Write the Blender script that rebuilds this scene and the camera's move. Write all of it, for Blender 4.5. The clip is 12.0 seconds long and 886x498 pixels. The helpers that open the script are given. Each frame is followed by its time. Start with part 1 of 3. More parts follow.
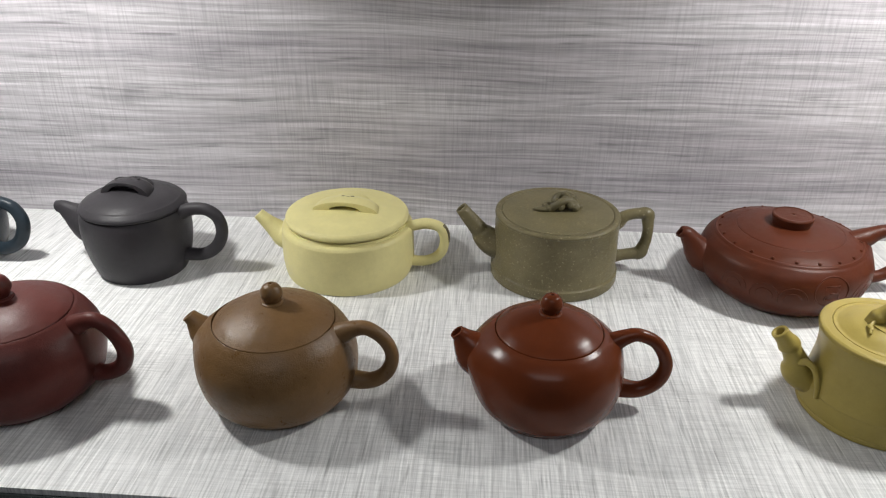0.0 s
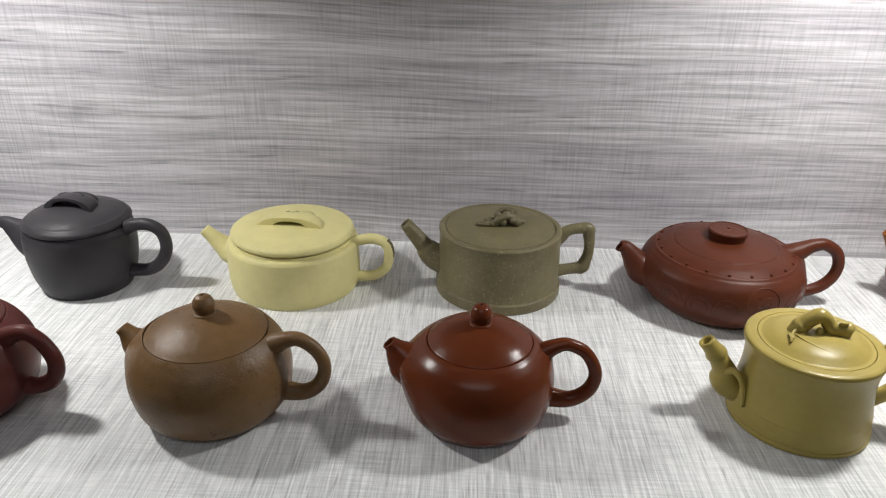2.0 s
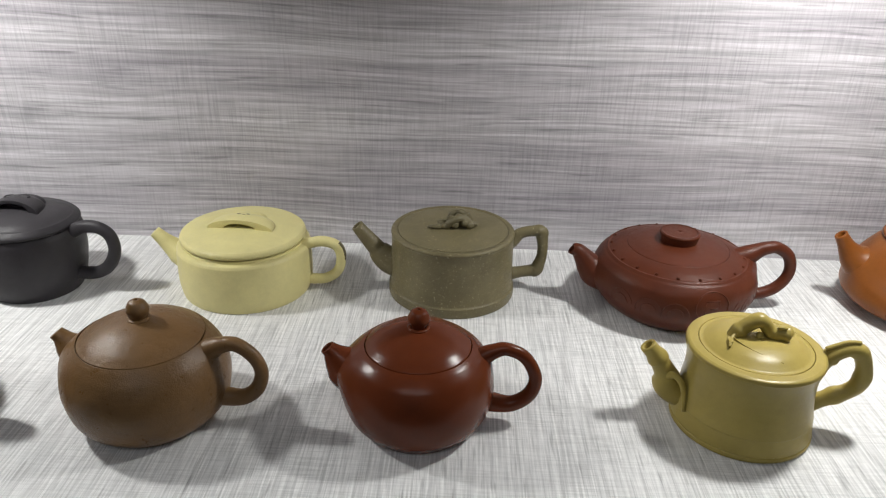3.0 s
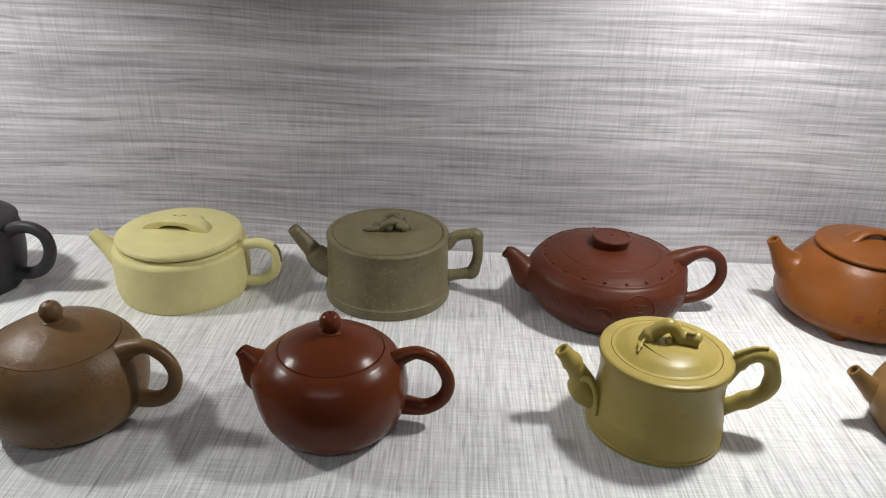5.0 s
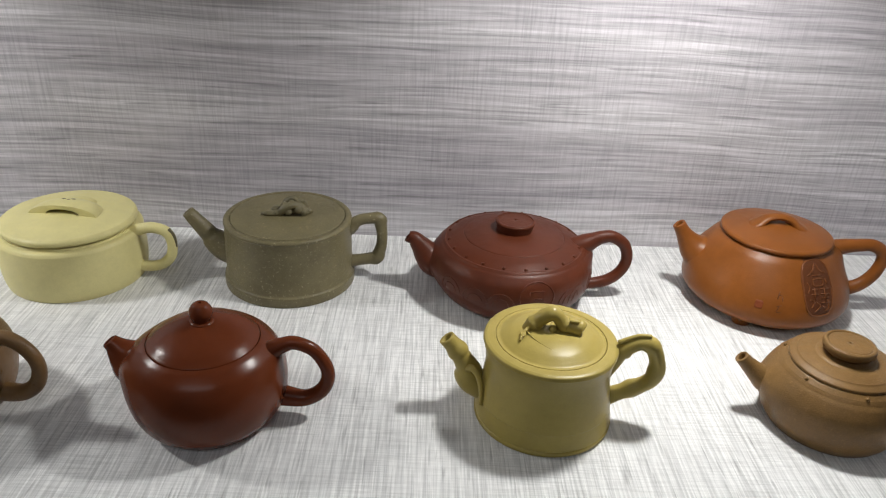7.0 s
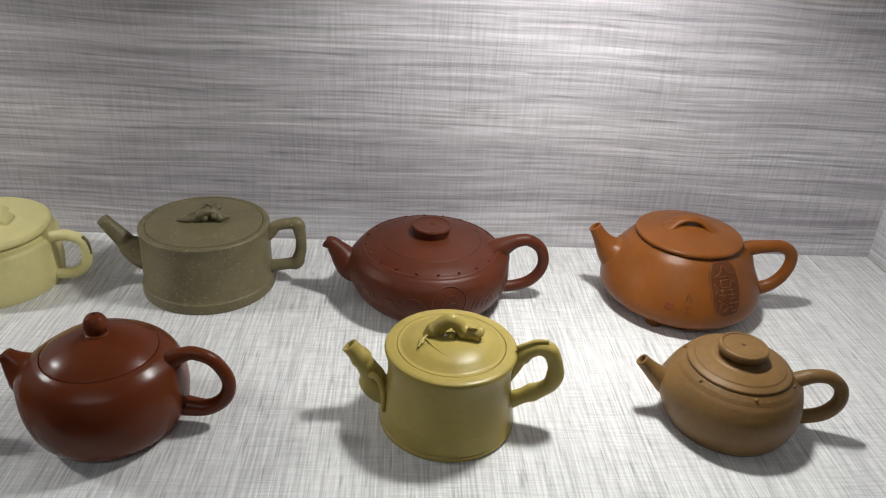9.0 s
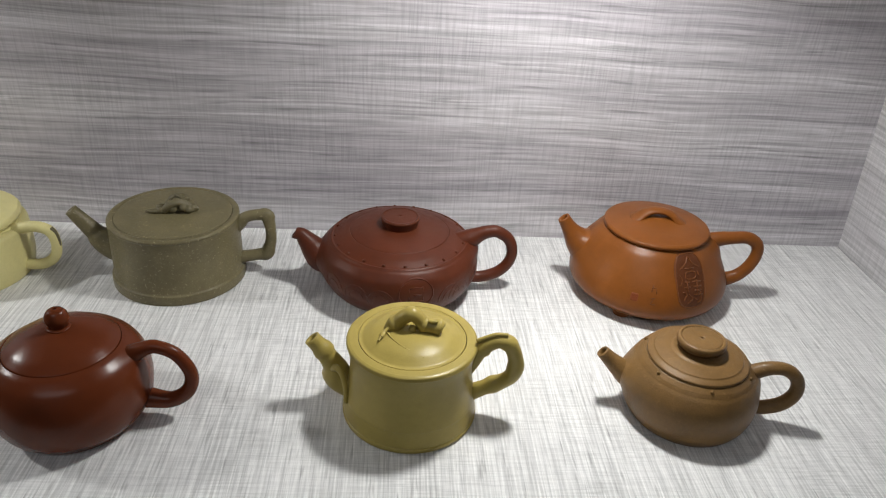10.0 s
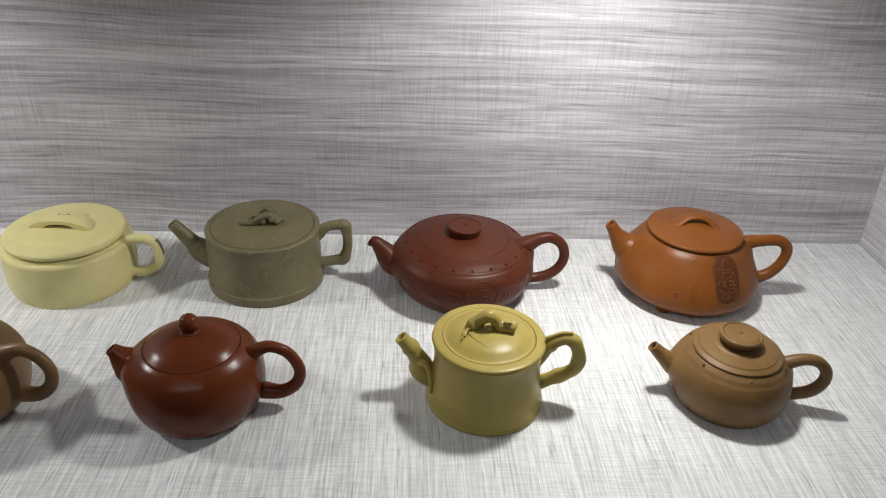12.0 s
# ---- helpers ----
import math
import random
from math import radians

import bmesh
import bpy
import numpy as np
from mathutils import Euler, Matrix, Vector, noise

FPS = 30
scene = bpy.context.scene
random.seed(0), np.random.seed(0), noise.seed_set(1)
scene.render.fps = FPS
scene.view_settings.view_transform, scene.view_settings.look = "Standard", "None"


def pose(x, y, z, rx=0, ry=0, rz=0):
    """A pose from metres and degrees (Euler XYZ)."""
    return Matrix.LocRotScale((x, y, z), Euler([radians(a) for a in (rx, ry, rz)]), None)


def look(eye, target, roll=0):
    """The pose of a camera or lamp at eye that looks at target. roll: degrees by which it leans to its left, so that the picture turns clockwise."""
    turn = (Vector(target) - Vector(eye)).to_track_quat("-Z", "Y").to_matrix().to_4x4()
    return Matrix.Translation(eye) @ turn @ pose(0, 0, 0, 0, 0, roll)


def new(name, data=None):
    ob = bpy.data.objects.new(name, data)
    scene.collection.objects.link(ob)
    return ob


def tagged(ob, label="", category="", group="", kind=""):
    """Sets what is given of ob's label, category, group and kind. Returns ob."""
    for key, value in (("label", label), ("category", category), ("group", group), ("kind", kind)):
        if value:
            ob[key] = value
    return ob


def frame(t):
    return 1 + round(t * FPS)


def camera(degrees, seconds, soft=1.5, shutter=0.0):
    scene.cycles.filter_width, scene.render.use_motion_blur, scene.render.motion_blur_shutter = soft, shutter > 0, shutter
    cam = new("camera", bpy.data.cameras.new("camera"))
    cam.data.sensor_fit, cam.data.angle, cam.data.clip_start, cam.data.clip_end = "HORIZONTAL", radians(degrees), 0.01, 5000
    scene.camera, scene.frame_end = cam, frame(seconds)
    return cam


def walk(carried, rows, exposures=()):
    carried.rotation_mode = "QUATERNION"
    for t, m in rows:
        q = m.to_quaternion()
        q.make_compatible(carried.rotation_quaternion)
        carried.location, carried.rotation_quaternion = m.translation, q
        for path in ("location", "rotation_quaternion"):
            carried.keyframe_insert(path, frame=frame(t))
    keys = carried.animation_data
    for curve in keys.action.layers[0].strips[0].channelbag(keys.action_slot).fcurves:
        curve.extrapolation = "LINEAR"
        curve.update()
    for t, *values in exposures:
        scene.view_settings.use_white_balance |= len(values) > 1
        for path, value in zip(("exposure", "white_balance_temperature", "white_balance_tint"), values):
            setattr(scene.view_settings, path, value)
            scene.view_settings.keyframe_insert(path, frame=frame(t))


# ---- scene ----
cam = camera(62.1, 12.0, soft=1.2)
PATH = [
    (0, (0.026, 0.052, 0.307), (-0.081, 1.825, -0.611), 0.7),
    (0.5, (0.03, 0.041, 0.307), (-0.069, 1.825, -0.593), 1.0),
    (1, (0.038, 0.039, 0.305), (-0.051, 1.833, -0.574), 1.2),
    (1.5, (0.047, 0.042, 0.303), (-0.027, 1.845, -0.561), 1.2),
    (2, (0.057, 0.044, 0.303), (0.0, 1.85, -0.554), 1.3),
    (2.5, (0.073, 0.048, 0.305), (0.029, 1.855, -0.551), 1.4),
    (3, (0.09, 0.05, 0.305), (0.055, 1.855, -0.554), 1.6),
    (5, (0.143, 0.05, 0.312), (0.113, 1.853, -0.553), 2.0),
    (5.5, (0.158, 0.05, 0.312), (0.142, 1.849, -0.562), 2.1),
    (6, (0.171, 0.053, 0.312), (0.174, 1.845, -0.578), 2.4),
    (6.5, (0.183, 0.061, 0.312), (0.208, 1.846, -0.591), 2.7),
    (7, (0.199, 0.066, 0.312), (0.25, 1.845, -0.601), 3.1),
    (7.5, (0.211, 0.068, 0.314), (0.285, 1.845, -0.601), 3.4),
    (9.5, (0.257, 0.066, 0.328), (0.385, 1.825, -0.615), 3.7),
    (10, (0.266, 0.066, 0.334), (0.401, 1.81, -0.635), 3.9),
    (10.5, (0.267, 0.057, 0.348), (0.412, 1.786, -0.647), 4.0),
    (11, (0.26, 0.043, 0.362), (0.403, 1.763, -0.648), 3.7),
    (11.5, (0.239, 0.031, 0.375), (0.369, 1.751, -0.637), 3.3),
    (12, (0.218, 0.016, 0.382), (0.319, 1.741, -0.625), 2.7),
]
walk(cam, [(t, look(eye, target, roll)) for t, eye, target, roll in PATH], [(0, 0.29), (3, 0.22), (5, 0.15), (7, 0.17), (9.5, 0.06), (12, 0.11)])

# ---- world and lights ----
world = bpy.data.worlds.new("room_air")
scene.world = world
world.use_nodes = True
world.node_tree.nodes["Background"].inputs[0].default_value = (0.75, 0.8, 0.9, 1)
world.node_tree.nodes["Background"].inputs[1].default_value = 0.1


LAMP_Z, LAMP_Y, LAMPS_X = 0.360, 0.512, (-0.370, 0.385)
SPOT_WATTS, FILL_WATTS = (5.75, 5.6), 2.9
for lx, watts in zip(LAMPS_X, SPOT_WATTS):
    d = bpy.data.lights.new("cabinet_spot", "SPOT")
    d.energy, d.color, d.spot_size, d.spot_blend, d.shadow_soft_size = watts, (0.99, 0.985, 0.958), radians(165), 0.5, 0.024
    new("cabinet_spot", d).matrix_world = pose(lx, LAMP_Y, LAMP_Z - 0.006)
# added fill lamp, out of view before the cabinet, for soft ambient light
d = bpy.data.lights.new("room_fill", "AREA")
d.energy, d.color, d.shape, d.size, d.size_y = FILL_WATTS, (0.93, 0.96, 1.0), "RECTANGLE", 0.9, 0.5
new("room_fill", d).matrix_world = pose(0.0, -0.50, 0.985)


# ---- materials ----
def mat_base(name):
    m = bpy.data.materials.new(name)
    m.use_nodes = True
    nt = m.node_tree
    return m, nt, nt.nodes["Principled BSDF"]


def noise_at(nt, coord, scale_xyz, scale=1.0, detail=3.0, rough=0.55, distortion=0.0, off=(0, 0, 0)):
    mp = nt.nodes.new("ShaderNodeMapping")
    mp.inputs["Scale"].default_value = scale_xyz
    mp.inputs["Location"].default_value = off
    nt.links.new(coord, mp.inputs["Vector"])
    n = nt.nodes.new("ShaderNodeTexNoise")
    n.inputs["Scale"].default_value, n.inputs["Detail"].default_value = scale, detail
    n.inputs["Roughness"].default_value, n.inputs["Distortion"].default_value = rough, distortion
    nt.links.new(mp.outputs[0], n.inputs["Vector"])
    return n.outputs["Fac"]


def ramp(nt, fac, *stops):
    r = nt.nodes.new("ShaderNodeValToRGB")
    e = r.color_ramp.elements
    while len(e) < len(stops):
        e.new(0.5)
    for el, (p, c) in zip(e, stops):
        el.position, el.color = p, (*c, 1) if len(c) == 3 else c
    nt.links.new(fac, r.inputs[0])
    return r.outputs["Color"]


def grey(v):
    return (v, v, v)


def mixed(nt, kind, fac, a, b):
    n = nt.nodes.new("ShaderNodeMix")
    n.data_type, n.blend_type = "RGBA", kind
    if isinstance(fac, float):
        n.inputs[0].default_value = fac
    else:
        nt.links.new(fac, n.inputs[0])
    for sock, v in ((n.inputs[6], a), (n.inputs[7], b)):
        if isinstance(v, tuple):
            sock.default_value = (*v, 1)
        else:
            nt.links.new(v, sock)
    return n.outputs[2]


def bumped(nt, bsdf, height, strength, distance):
    b = nt.nodes.new("ShaderNodeBump")
    b.inputs["Strength"].default_value, b.inputs["Distance"].default_value = strength, distance
    nt.links.new(height, b.inputs["Height"])
    nt.links.new(b.outputs[0], bsdf.inputs["Normal"])


def object_coord(nt):
    return nt.nodes.new("ShaderNodeTexCoord").outputs["Object"]


def laminate(name, along, across, third, dark, light, streaks, lines, weave, band, depth, wave, shade, relief):
    """Wood-and-linen laminate. along / across / third: axis numbers; streaks, lines, weave, band: noise scales along and across the grain;
    depth: how strongly the dashes, the threads and the cross threads show; wave: metres by which the grain wanders."""
    m, nt, bsdf = mat_base(name)
    co = object_coord(nt)

    def sc(p):
        v = [0.0, 0.0, 0.0]
        v[along], v[across], v[third] = p[0], p[1], 1.0
        return tuple(v)

    drift = noise_at(nt, co, sc((2.4, 7)), 1.0, 2, 0.5, 0.0, (4.4, 0.6, 3.3))
    centred = nt.nodes.new("ShaderNodeMath")
    centred.operation = "MULTIPLY_ADD"
    centred.inputs[1].default_value, centred.inputs[2].default_value = wave, -wave / 2
    nt.links.new(drift, centred.inputs[0])
    axis = nt.nodes.new("ShaderNodeCombineXYZ")
    nt.links.new(centred.outputs[0], axis.inputs[across])
    moved = nt.nodes.new("ShaderNodeVectorMath")
    nt.links.new(co, moved.inputs[0])
    nt.links.new(axis.outputs[0], moved.inputs[1])
    grain = moved.outputs[0]
    bands = noise_at(nt, grain, sc(band), 1.0, 2, 0.5)
    streak = noise_at(nt, grain, sc(streaks), 1.0, 3, 0.55)
    fine = noise_at(nt, grain, sc(lines), 1.0, 2, 0.55, 0.0, (3.1, 1.7, 0.4))
    dash = noise_at(nt, grain, sc((lines[0] * 1.7, lines[1] * 0.55)), 1.0, 1, 0.5, 0.0, (9.1, 4.7, 2.4))
    thread = noise_at(nt, co, sc(weave), 1.0, 2, 0.6, 0.0, (1.3, 5.2, 2.2))
    cross = noise_at(nt, co, sc((weave[1] * 1.6, weave[0])), 1.0, 2, 0.6, 0.0, (8.3, 2.9, 6.1))
    col = ramp(nt, streak, (0.30, dark), (0.70, light))
    col = mixed(nt, "MULTIPLY", 1.0, col, ramp(nt, bands, (0.36, shade), (0.62, grey(1.0))))
    col = mixed(nt, "MULTIPLY", depth[0], col, ramp(nt, fine, (0.28, grey(0.45)), (0.62, grey(1.0))))
    col = mixed(nt, "MULTIPLY", depth[0], col, ramp(nt, dash, (0.24, grey(0.5)), (0.36, grey(1.0))))
    patch = noise_at(nt, co, sc((9, 9)), 1.0, 2, 0.5, 0.0, (7.7, 2.2, 9.1))
    threads = ramp(nt, patch, (0.38, grey(depth[1] * 0.5)), (0.62, grey(depth[1])))
    col = mixed(nt, "MULTIPLY", threads, col, ramp(nt, thread, (0.32, grey(0.55)), (0.60, grey(1.0))))
    col = mixed(nt, "MULTIPLY", depth[2], col, ramp(nt, cross, (0.32, grey(0.6)), (0.60, grey(1.0))))
    nt.links.new(col, bsdf.inputs["Base Color"])
    bsdf.inputs["Roughness"].default_value = 0.52
    bsdf.inputs["Specular IOR Level"].default_value = 0.35
    bumped(nt, bsdf, mixed(nt, "MIX", 0.5, fine, thread), relief, 0.0005)
    return m


WALL_LAM = laminate("grey_wood_laminate_back", 0, 2, 1, (0.51, 0.489, 0.51), (0.79, 0.767, 0.79), (8, 300), (11, 520), (540, 26), (1.3, 30), (0.60, 0.46, 0.20), 0.030, (0.76, 0.745, 0.765), 0.3)
SIDE_LAM = laminate("grey_wood_laminate_side", 1, 2, 0, (0.58, 0.565, 0.575), (0.82, 0.805, 0.815), (6, 200), (9, 420), (480, 26), (1.3, 30), (0.60, 0.36, 0.20), 0.030, (0.84, 0.83, 0.84), 0.3)
SHELF_LAM = laminate("pale_linen_laminate_shelf", 1, 0, 2, (0.75, 0.755, 0.75), (0.97, 0.97, 0.96), (20, 700), (22, 820), (780, 44), (6, 45), (0.60, 0.46, 0.14), 0.001, (0.96, 0.96, 0.96), 0.2)


def clay(name, colour, roughness, grain=0.15, speckle=None, bump=0.25, spec=0.24, mottled=0.12, peel=0.12):
    """Unglazed clay: broad mottling, a hand-rubbed sheen that varies, sandy grain and a slightly uneven skin."""
    m, nt, bsdf = mat_base(name)
    co = object_coord(nt)
    big = noise_at(nt, co, (38, 38, 38), 1.0, 3, 0.5)
    mid = noise_at(nt, co, (190, 190, 190), 1.0, 4, 0.65, 0.0, (2.1, 0.7, 5.3))
    fine = noise_at(nt, co, (1500, 1500, 1500), 1.0, 2, 0.6)
    dark = tuple(c * (1 - mottled) for c in colour)
    pale = tuple(min(1, c * (1 + mottled)) for c in colour)
    col = ramp(nt, big, (0.3, dark), (0.7, pale))
    col = mixed(nt, "MULTIPLY", 0.55, col, ramp(nt, mid, (0.30, grey(1 - 1.6 * mottled)), (0.62, grey(1.0))))
    col = mixed(nt, "MULTIPLY", grain, col, ramp(nt, fine, (0.35, grey(0.45)), (0.6, grey(1.0))))
    if speckle:
        v = nt.nodes.new("ShaderNodeTexNoise")
        v.inputs["Scale"].default_value, v.inputs["Detail"].default_value = 560, 2.0
        nt.links.new(co, v.inputs["Vector"])
        dots = ramp(nt, v.outputs["Fac"], (0.62, grey(0)), (0.76, grey(0.6)))
        col = mixed(nt, "MIX", dots, col, speckle)
    nt.links.new(col, bsdf.inputs["Base Color"])
    rr = nt.nodes.new("ShaderNodeMapRange")
    rr.inputs["From Min"].default_value, rr.inputs["From Max"].default_value = 0.3, 0.7
    rr.inputs["To Min"].default_value, rr.inputs["To Max"].default_value = roughness - 0.01 - 0.4 * peel, roughness + 0.01 + 0.5 * peel
    nt.links.new(mid, rr.inputs["Value"])
    nt.links.new(rr.outputs[0], bsdf.inputs["Roughness"])
    bsdf.inputs["Specular IOR Level"].default_value = spec
    skin = nt.nodes.new("ShaderNodeBump")
    skin.inputs["Strength"].default_value, skin.inputs["Distance"].default_value = peel, 0.002
    nt.links.new(mid, skin.inputs["Height"])
    b = nt.nodes.new("ShaderNodeBump")
    b.inputs["Strength"].default_value, b.inputs["Distance"].default_value = bump, 0.0004
    nt.links.new(fine, b.inputs["Height"])
    nt.links.new(skin.outputs[0], b.inputs["Normal"])
    nt.links.new(b.outputs[0], bsdf.inputs["Normal"])
    return m


RED = clay("polished_red_clay", (0.124, 0.029, 0.0098), 0.25, 0.12, None, 0.08, 0.21, 0.05, 0.02)
BROWN = clay("brown_clay", (0.182, 0.100, 0.039), 0.35, 0.2, None, 0.4, 0.34, 0.13, 0.22)
DARKRED = clay("dark_purple_clay", (0.098, 0.024, 0.019), 0.40, 0.15, None, 0.15, 0.24)
GREY = clay("charcoal_clay", (0.040, 0.037, 0.041), 0.44, 0.15, None, 0.15, 0.24, 0.12, 0.10)
YELLOW = clay("pale_yellow_clay", (0.69, 0.625, 0.290), 0.42, 0.12, None, 0.3, 0.36, 0.06)
OLIVE = clay("speckled_olive_clay", (0.178, 0.151, 0.078), 0.37, 0.35, (0.46, 0.39, 0.24), 0.5, 0.34, 0.14)
OLIVE_DARK = clay("green_brown_clay", (0.150, 0.130, 0.072), 0.38, 0.3, None, 0.4, 0.3)
MAROON = clay("maroon_clay", (0.090, 0.0225, 0.0098), 0.38, 0.18, None, 0.3, 0.21, 0.12)
ORANGE = clay("orange_brown_clay", (0.200, 0.064, 0.0120), 0.34, 0.15, None, 0.22, 0.22, 0.11, 0.07)
PLAQUE = clay("dark_carved_clay", (0.108, 0.033, 0.010), 0.5, 0.3, None, 0.5)
PLAQUE_LINE = clay("raised_carved_clay", (0.17, 0.055, 0.015), 0.42, 0.3, None, 0.4)
STAMP = clay("red_stamp_clay", (0.18, 0.042, 0.012), 0.5, 0.3, None, 0.4)
BAMBOO = clay("mustard_clay", (0.385, 0.300, 0.080), 0.33, 0.12, None, 0.15, 0.28, 0.07, 0.06)
TAN = clay("tan_clay", (0.208, 0.116, 0.040), 0.37, 0.35, (0.28, 0.165, 0.066), 0.45, 0.28, 0.14, 0.12)
BLUE = clay("blue_black_clay", (0.022, 0.032, 0.042), 0.35, 0.15, None, 0.1, 0.22)


def plain(name, colour, roughness, emit=0.0, metallic=0.0):
    m, nt, bsdf = mat_base(name)
    co = object_coord(nt)
    n = noise_at(nt, co, (3, 3, 3), 4.0, 4)
    nt.links.new(ramp(nt, n, (0.3, tuple(c * 0.85 for c in colour)), (0.7, colour)), bsdf.inputs["Base Color"])
    bsdf.inputs["Roughness"].default_value, bsdf.inputs["Metallic"].default_value = roughness, metallic
    if emit:
        bsdf.inputs["Emission Color"].default_value = (1, 0.98, 0.95, 1)
        bsdf.inputs["Emission Strength"].default_value = emit
    return m


# greys of the unseen enclosure, which set how much light it returns
ROOM_PAINT = plain("room_paint", (0.36, 0.36, 0.37), 0.8)
ROOM_FLOOR = plain("room_floor_tiles", (0.22, 0.21, 0.2), 0.4)
BLACK = plain("black_gloss_trim", (0.012, 0.016, 0.016), 0.12)
LED = plain("led_lens", (0.9, 0.9, 0.9), 0.4, 6.0)
METAL = plain("brushed_metal", (0.6, 0.6, 0.6), 0.35, 0.0, 1.0)


# ---- mesh helpers ----
def part(name, bm, material, parent=None, label="", flat=False, bevel=0.0):
    bmesh.ops.recalc_face_normals(bm, faces=bm.faces)
    me = bpy.data.meshes.new(name)
    bm.to_mesh(me)
    bm.free()
    if not flat:
        me.polygons.foreach_set("use_smooth", [True] * len(me.polygons))
    me.materials.append(material)
    ob = new(name, me)
    ob.parent = parent
    if bevel:
        b = ob.modifiers.new("edge", "BEVEL")
        b.width, b.segments, b.limit_method = bevel, 3, "ANGLE"
    if label:
        ob["label"] = label
    return ob


def box(x0, y0, z0, x1, y1, z1):
    bm = bmesh.new()
    bmesh.ops.create_cube(bm, size=1, matrix=Matrix.Translation(((x0 + x1) / 2, (y0 + y1) / 2, (z0 + z1) / 2)) @ Matrix.Diagonal((x1 - x0, y1 - y0, z1 - z0, 1)))
    return bm


def spline(pts, n=6):
    """Catmull-Rom through points of any dimension."""
    p = [np.array(q, float) for q in pts]
    p = [2 * p[0] - p[1]] + p + [2 * p[-1] - p[-2]]
    out = []
    for i in range(1, len(p) - 2):
        for k in range(n):
            t = k / n
            a, b, c, d = p[i - 1:i + 3]
            out.append(0.5 * (2 * b + (c - a) * t + (2 * a - 5 * b + 4 * c - d) * t * t + (3 * b - a - 3 * c + d) * t ** 3))
    return out + [p[-2]]


def profile(*runs, n=6):
    """Runs of (r, z) in mm, each smooth in itself, with corners between; gives metres."""
    out = []
    for run in runs:
        out += [(max(0, q[0]) / 1000, q[1] / 1000) for q in (spline(run, n) if len(run) > 2 else run)]
    return out


def lathe(prof, seg=96, bm=None, at=(0, 0), swell=()):
    """Turns a profile. swell: rows (angle, height mm, amount mm, width degrees, half height mm) where the wall flows out to a spout or handle."""
    bm = bm or bmesh.new()
    rings = []
    for r, z in prof:
        if r < 1e-5:
            rings.append([bm.verts.new((at[0], at[1], z))])
        else:
            ring = []
            for k in range(seg):
                a, rr = 2 * math.pi * k / seg, r
                for ang, zz, amount, wide, tall in swell:
                    off = (math.degrees(a) - ang + 180) % 360 - 180
                    rr += amount / 1000 * math.exp(-(off / wide) ** 2 - ((z * 1000 - zz) / tall) ** 2) * min(1.0, r / 0.03) ** 2
                ring.append(bm.verts.new((at[0] + rr * math.cos(a), at[1] + rr * math.sin(a), z)))
            rings.append(ring)
    for a, b in zip(rings, rings[1:]):
        if len(a) == 1 and len(b) == 1:
            continue
        for k in range(seg):
            k2 = (k + 1) % seg
            if len(a) == 1:
                bm.faces.new((a[0], b[k], b[k2]))
            elif len(b) == 1:
                bm.faces.new((a[k], b[0], a[k2]))
            else:
                bm.faces.new((a[k], b[k], b[k2], a[k2]))
    return bm


def sweep(rows, seg=28, n=8, hollow=0.0, depth=10.0, bm=None, smooth=True, tip_dir=None):
    """A tube along rows (u, z, half thickness in the plane, half thickness across) in mm, in the plane y = 0.
    hollow: the share of the radius that is bored out at the first row, depth mm deep."""
    bm = bm or bmesh.new()
    rows = [(*r, r[2]) if len(r) == 3 else r for r in rows]
    pts = spline(rows, n) if smooth else [np.array(r, float) for r in rows]
    rings = []
    for i, p in enumerate(pts):
        t = pts[min(i + 1, len(pts) - 1)][:2] - pts[max(i - 1, 0)][:2]
        if i == 0 and tip_dir:
            t = -np.array(tip_dir, float)
        t = t / (np.linalg.norm(t) + 1e-9)
        nn = np.array((-t[1], t[0]))
        rings.append((p, nn, t))

    def ring(p, nn, rn, rb, shift):
        out = []
        for k in range(seg):
            a = 2 * math.pi * k / seg + (math.pi / seg if seg < 12 else 0)
            q = p[:2] + nn * (rn * math.cos(a)) + shift
            out.append(bm.verts.new((q[0] / 1000, rb * math.sin(a) / 1000, q[1] / 1000)))
        return out

    loops = []
    if hollow:
        p, nn, t = rings[0]
        for h, back in ((hollow * 0.85, depth), (hollow, 1.0), (hollow * 1.04, 0.2), ((1 + hollow) / 2, -0.35), (0.96, 0.0)):
            loops.append(ring(p, nn, p[2] * h, p[3] * h, t * back))
    for p, nn, t in rings:
        loops.append(ring(p, nn, p[2], p[3], 0 * t))
    for a, b in zip(loops, loops[1:]):
        for k in range(seg):
            k2 = (k + 1) % seg
            bm.faces.new((a[k], b[k], b[k2], a[k2]))
    bm.faces.new(loops[0])
    bm.faces.new(loops[-1])
    return bm


def strand(pts, radius, seg=8, bm=None, taper=1.0, n=5):
    """A thin tube through 3D points in metres."""
    bm = bm or bmesh.new()
    pts = [Vector(p) for p in (spline(pts, n) if len(pts) > 2 else pts)]
    loops = []
    for i, p in enumerate(pts):
        t = (pts[min(i + 1, len(pts) - 1)] - pts[max(i - 1, 0)]).normalized()
        side = t.cross(Vector((0.13, 0.31, 0.94))).normalized()
        up = side.cross(t)
        r = radius * (1 + (taper - 1) * i / max(1, len(pts) - 1))
        loops.append([bm.verts.new(p + side * (r * math.cos(2 * math.pi * k / seg)) + up * (r * math.sin(2 * math.pi * k / seg))) for k in range(seg)])
    for a, b in zip(loops, loops[1:]):
        for k in range(seg):
            bm.faces.new((a[k], b[k], b[(k + 1) % seg], a[(k + 1) % seg]))
    bm.faces.new(loops[0])
    bm.faces.new(loops[-1])
    return bm


